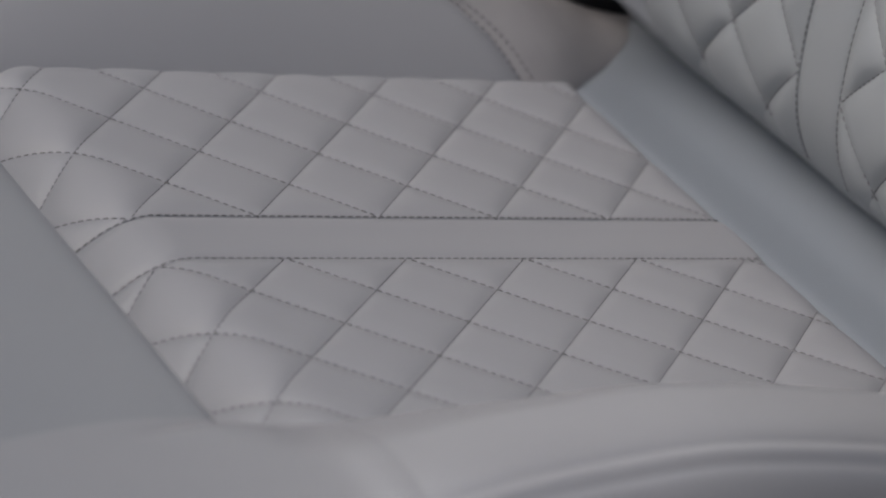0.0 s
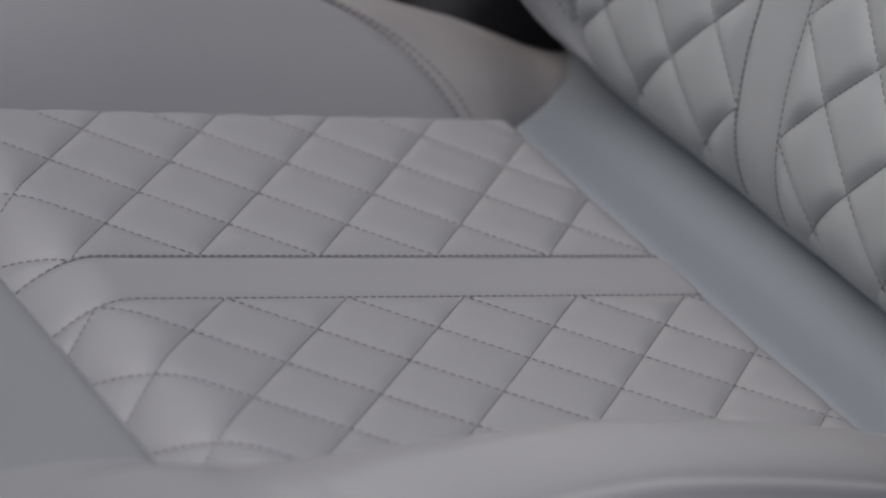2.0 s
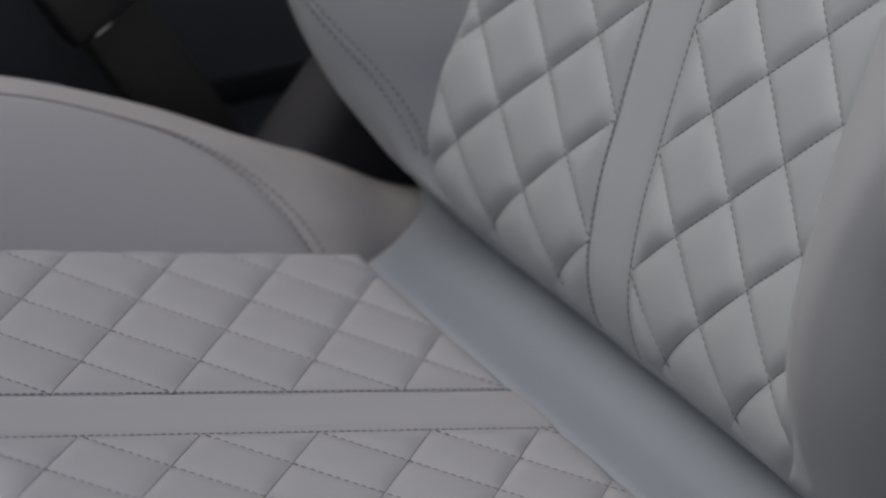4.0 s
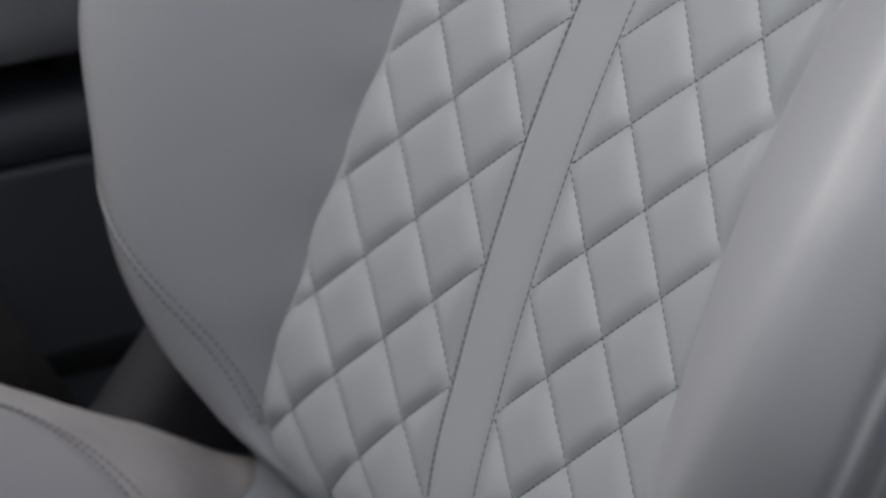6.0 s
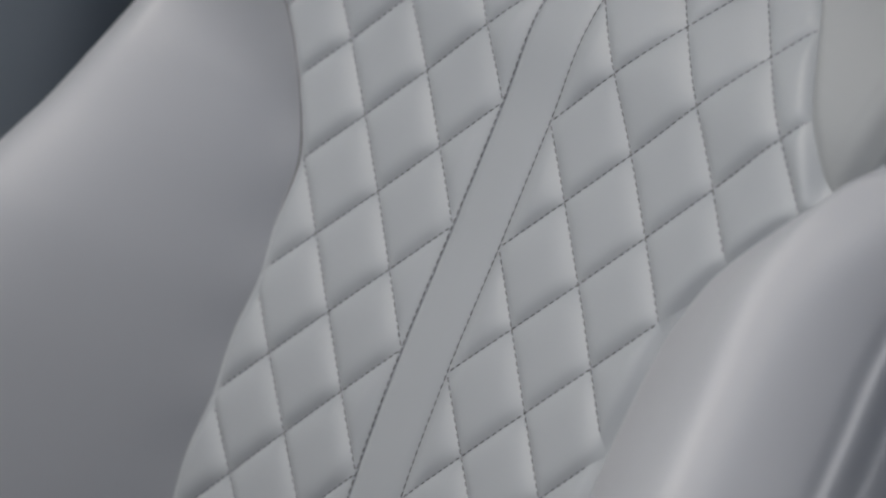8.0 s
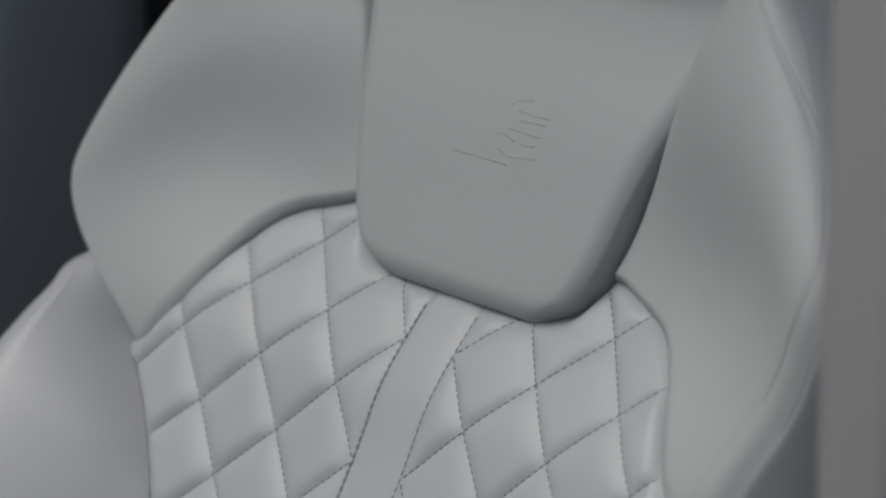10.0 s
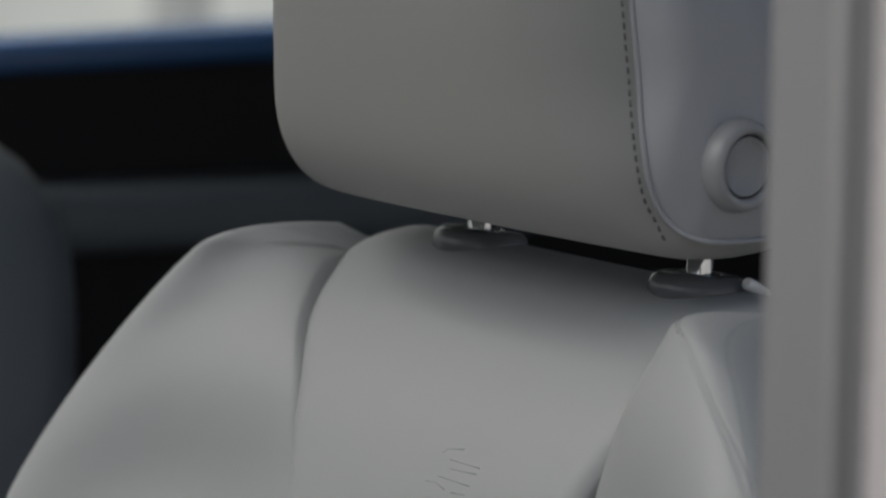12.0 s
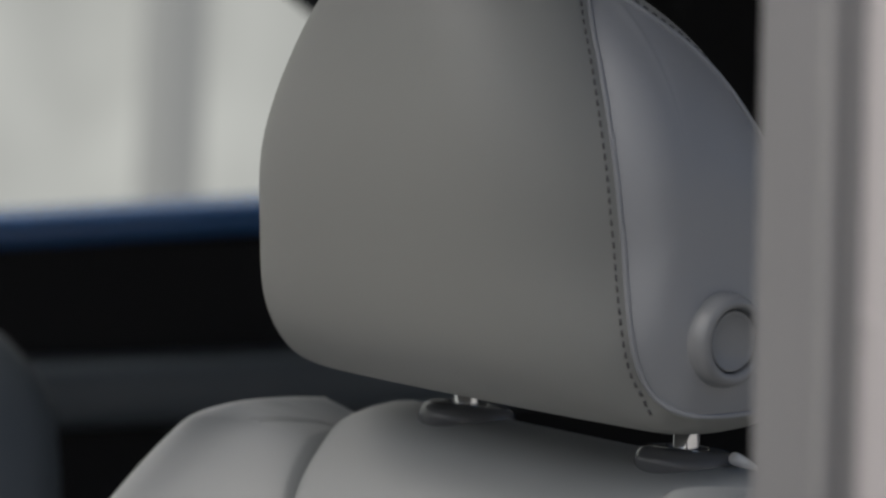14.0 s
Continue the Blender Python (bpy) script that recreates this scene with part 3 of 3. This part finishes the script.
def second_seat():
    ob = thing("passenger_seat", "passenger seat, its shade put into a dark slate colour", "car seat", (0.165, 0.78, 0.29))

    def backrest(s, t):
        a = 2 * math.pi * s
        z = 0.14 + 0.76 * t
        wide = 0.255 * (1 - 0.35 * t**8)
        deep = 0.105 * (1 - 0.45 * t**8)
        cx = 0.06 + 0.14 * t
        c, d = math.cos(a), math.sin(a)
        shrink = math.sqrt(max(0.0, 1 - max(0.0, (t - 0.9) / 0.1) ** 2))
        return Vector((cx + deep * math.copysign(abs(c) ** 0.6, c) * shrink, wide * math.copysign(abs(d) ** 0.6, d) * shrink, z))
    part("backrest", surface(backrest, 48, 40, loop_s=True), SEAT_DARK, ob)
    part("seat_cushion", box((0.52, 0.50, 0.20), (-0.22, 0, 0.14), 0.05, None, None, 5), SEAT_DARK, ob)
    return ob


second_seat()

# belt buckle and its sleeve
buckle = thing("belt_buckle", "black seat belt buckle with a red release button", "belt buckle", (-0.087, 0.314, 0.6465))
tilt = Matrix.Rotation(radians(-32), 4, "Y")
part("buckle_body", box((0.046, 0.028, 0.050), (0, 0, 0), 0.006, tilt, None, 4), DARK_GLOSS, buckle)
part("release_button", box((0.036, 0.018, 0.007), tilt @ Vector((0, 0.003, 0.0262)), 0.002, tilt), RED, buckle, "red release button")
part("buckle_sleeve", box((0.040, 0.018, 0.14), tilt @ Vector((0.004, 0.002, -0.090)), 0.004, tilt), SLEEVE, buckle, "worn dark brown-grey sleeve")
# Small chrome strip added to give the glints below the buckle.
part("buckle_glint", box((0.012, 0.0200, 0.003), tilt @ Vector((-0.004, 0.002, -0.0268)), 0.001, tilt), CHROME, buckle, "chrome strip put in for the glints")

# plastic and cloth beside the seat's hinge
part("hinge_cover", box((0.11, 0.05, 0.17), (0.029, 0.262, 0.517), 0.020, Matrix.Rotation(radians(40), 4, "Y"), None, 5), HINGE, seat, "dark cloth cover over the seat hinge")


# ---- stitching ----
def stitches(bm, points, out, pitch=0.0039, dash=0.0028, r=0.00018, lift=0.0003):
    """Short raised threads laid end to end along a line."""
    pts = [Vector(p) for p in points]
    total = sum((b - a).length for a, b in zip(pts, pts[1:]))
    lengths = [0.0]
    for a, b in zip(pts, pts[1:]):
        lengths.append(lengths[-1] + (b - a).length)

    def at(x):
        lo, hi = 0, len(lengths) - 2
        while lo < hi:
            i = (lo + hi + 1) // 2
            if lengths[i] <= x:
                lo = i
            else:
                hi = i - 1
        w = (x - lengths[lo]) / max(1e-9, lengths[lo + 1] - lengths[lo])
        return pts[lo].lerp(pts[lo + 1], w)
    x = 0.5 * pitch
    while x + dash < total:
        a, b = at(x), at(x + dash)
        d = (b - a).normalized()
        o = out(0.5 * (a + b)) if callable(out) else Vector(out)
        o = (o - d * o.dot(d)).normalized()
        w = d.cross(o) * r
        mid = 0.5 * (a + b) + o * (lift + r)
        base = []
        for p in (a, b):
            base.append([bm.verts.new(p + w * 1.0 + o * (lift - 2 * r)), bm.verts.new(p - w * 1.0 + o * (lift - 2 * r))])
        crown = [bm.verts.new(mid + d * e * dash * 0.32 + w * f) for e in (-1, 1) for f in (0.8, -0.8)]
        bm.faces.new((base[0][0], base[0][1], crown[1], crown[0]))
        bm.faces.new((crown[0], crown[1], crown[3], crown[2]))
        bm.faces.new((crown[2], crown[3], base[1][1], base[1][0]))
        bm.faces.new((base[0][0], crown[0], crown[2], base[1][0]))
        bm.faces.new((base[0][1], base[1][1], crown[3], crown[1]))
        x += pitch * random.uniform(0.97, 1.03)


def quilt_stitches(place, base, edge, sizes, gap, u0, phases, normal, urange):
    bm = bmesh.new()
    for side in (1, -1):
        L, W = sizes[0] if side > 0 else sizes[1]
        ph = phases[0] if side > 0 else phases[1]
        for k in range(-16, 17):
            for slope in (1, -1):
                line = []
                for i in range(0, 120):
                    x = gap / 2 + 0.002 * i
                    u = u0 + ph + k * L + slope * (x - gap / 2) * L / W
                    e = edge(side * x, u)
                    inside = e > (-0.002 if u > 0.42 else 0.010 if 0.0 < u < 0.10 else 0.0035) and urange[0] < u < urange[1]
                    if inside:
                        line.append(place(side * x, u, base(side * x, u) - sunk(e)))
                    if (not inside or i == 119) and len(line) > 3:
                        stitches(bm, line, normal)
                    if not inside:
                        line = []
        rim = [(side * gap / 2 * 1.0, urange[0] + (urange[1] - urange[0]) * i / 160) for i in range(161)]
        stitches(bm, [place(v, u, base(v, u)) for v, u in rim if edge(v, u) > 0.001], normal, 0.0039, 0.0029, 0.00016)
    return bm


def back_out(p):
    """Outward direction on the backrest, turning under at its lower end."""
    q = p - BITE
    low = step(0.10, 0.02, q.dot(XB))
    return NB - XB * 0.9 * low


tagged(part("back_stitching", quilt_stitches(on_back, back_base, back_edge, ((BACK_L, BACK_W), (BACK_L, BACK_W)), BACK_GAP, BACK_U, (0, 0), back_out, (0.026, 0.535)), THREAD, seat, "dark stitching in the quilted back"), kind="stuff")
tagged(part("cushion_stitching", quilt_stitches(on_cushion, cushion_base, cushion_edge, (CUSH_LW_FAR, (CUSH_L, CUSH_W)), CUSH_GAP, CUSH_U, (0.0065, 0.0), NC, (-0.37, 0.0)), THREAD, seat, "dark stitching in the quilted cushion"), kind="stuff")

# stitching round the headrest's side panels
for side in (1, -1):
    bm = bmesh.new()
    ring = [head_point(k / 240, side * (0.982 - 0.003 * step(1.225, 1.29, head_point(k / 240, side).z) - 0.05 * step(1.224, 1.209, head_point(k / 240, side).z))) for k in range(241)]
    first = next(k for k in range(240) if ring[k].z < 1.2125 and ring[k + 1].z >= 1.2125)
    last = max(k for k in range(240) if ring[k].z >= 1.2125)
    stitches(bm, ring[first:last + 1], lambda p: p - Vector((MID.x, p.y * 0.72, MID.z)), 0.0046, 0.0031, 0.00044)
    part("headrest_stitching", bm, THREAD, headrest, "dark stitching")


# double seams along the bolsters and the shoulders
for side in (1, -1):
    bm, cord = bmesh.new(), bmesh.new()
    for off in (-0.022, 0.022):
        line = [back_bolster_spot(side, 0.635 + off - (0.47 * step(0.16, 0.045, u) if side > 0 else 0.0), u) for u in [0.05 + 0.40 * k / 120 for k in range(121)]]
        if side > 0:
            stitches(bm, line, NB, 0.0042, 0.0026, 0.00022)
    line = [back_bolster_spot(side, 0.635 - (0.47 * step(0.16, 0.045, u) if side > 0 else 0.0), u) for u in [0.05 + 0.40 * k / 80 for k in range(81)]]
    if side > 0:
        tube(line, 0.0008, 6, cord)
    for off in (-0.004, 0.004) if side > 0 else ():
        line = [bolster_spot(side, q, bolster_seam(q) + off) for q in [0.13 + 0.37 * k / 120 for k in range(121)]]
        stitches(bm, line, NC, 0.0042, 0.0026, 0.00020)
    tagged(part("seam_stitching", bm, PALE_THREAD, seat, "grey double stitching along the bolster seams"), kind="stuff")
    if side > 0:
        part("seam_piping", cord, LEATHER, seat)
    else:
        cord.free()
    bm = bmesh.new()
    for q in (0.0, 0.055):
        tube([shoulder_spot(side, shoulder_seam(side, t) + q, t) for t in [(0.18 if side < 0 else 0.87) + (0.75 if side < 0 else 0.07) * k / 160 for k in range(161)]], 0.0004, 6, bm)
    part("shoulder_seam", bm, MARK_THREAD, seat, "tonal double seam over the shoulder")
    if side < 0:
        bm = bmesh.new()
        for q in (0.0, 0.055):
            stitches(bm, [shoulder_spot(side, shoulder_seam(side, t) + q, t) for t in [0.85 + 0.08 * k / 80 for k in range(81)]], NB, 0.0042, 0.0026, 0.00018, 0.0006)
        tagged(part("shoulder_stitching", bm, THREAD, seat, "dark double stitching over the shoulder"), kind="stuff")

# thin dark cord sunk in the seam beside the quilting, standing in for its shade
line = [on_back(seam_at(u) - 0.0004, u, back_base(seam_at(u), u) - 0.0016 - 0.0035 * step(0.36, 0.25, u)) for u in [0.25 + 0.18 * k / 90 for k in range(91)]]
part("seam_shade_line", tube(line, 0.0007, 6), SEAM_SHADE, seat, "dark line in the bolster seam, drawn for its shade")

# faint stitched mark on the plain panel
MARK = [
    [(0.0188, 0.5682), (-0.0183, 0.5683)], [(-0.0106, 0.5740), (-0.0187, 0.5718), (-0.0368, 0.5739)], [(-0.0061, 0.5804), (-0.0127, 0.5809), (-0.0195, 0.5788)],
    [(-0.0242, 0.5785), (-0.0330, 0.5789)], [(-0.0134, 0.5838), (-0.0345, 0.5833)], [(-0.0189, 0.5884), (-0.0366, 0.5890)], [(-0.0169, 0.5922), (-0.0373, 0.5919)],
    [(-0.0112, 0.5942), (-0.0134, 0.5964), (-0.0239, 0.5981)]]
mark = bmesh.new()
for stroke in MARK:
    tube([on_back(v, u, smooth(u, MID_H) + 0.0015 * (1 - (v / smooth(u, MID_HALF)) ** 4) - 0.0001) for v, u in stroke], 0.00030, 6, mark)
part("stitched_mark", mark, MARK_THREAD, seat, "faint stitched mark")
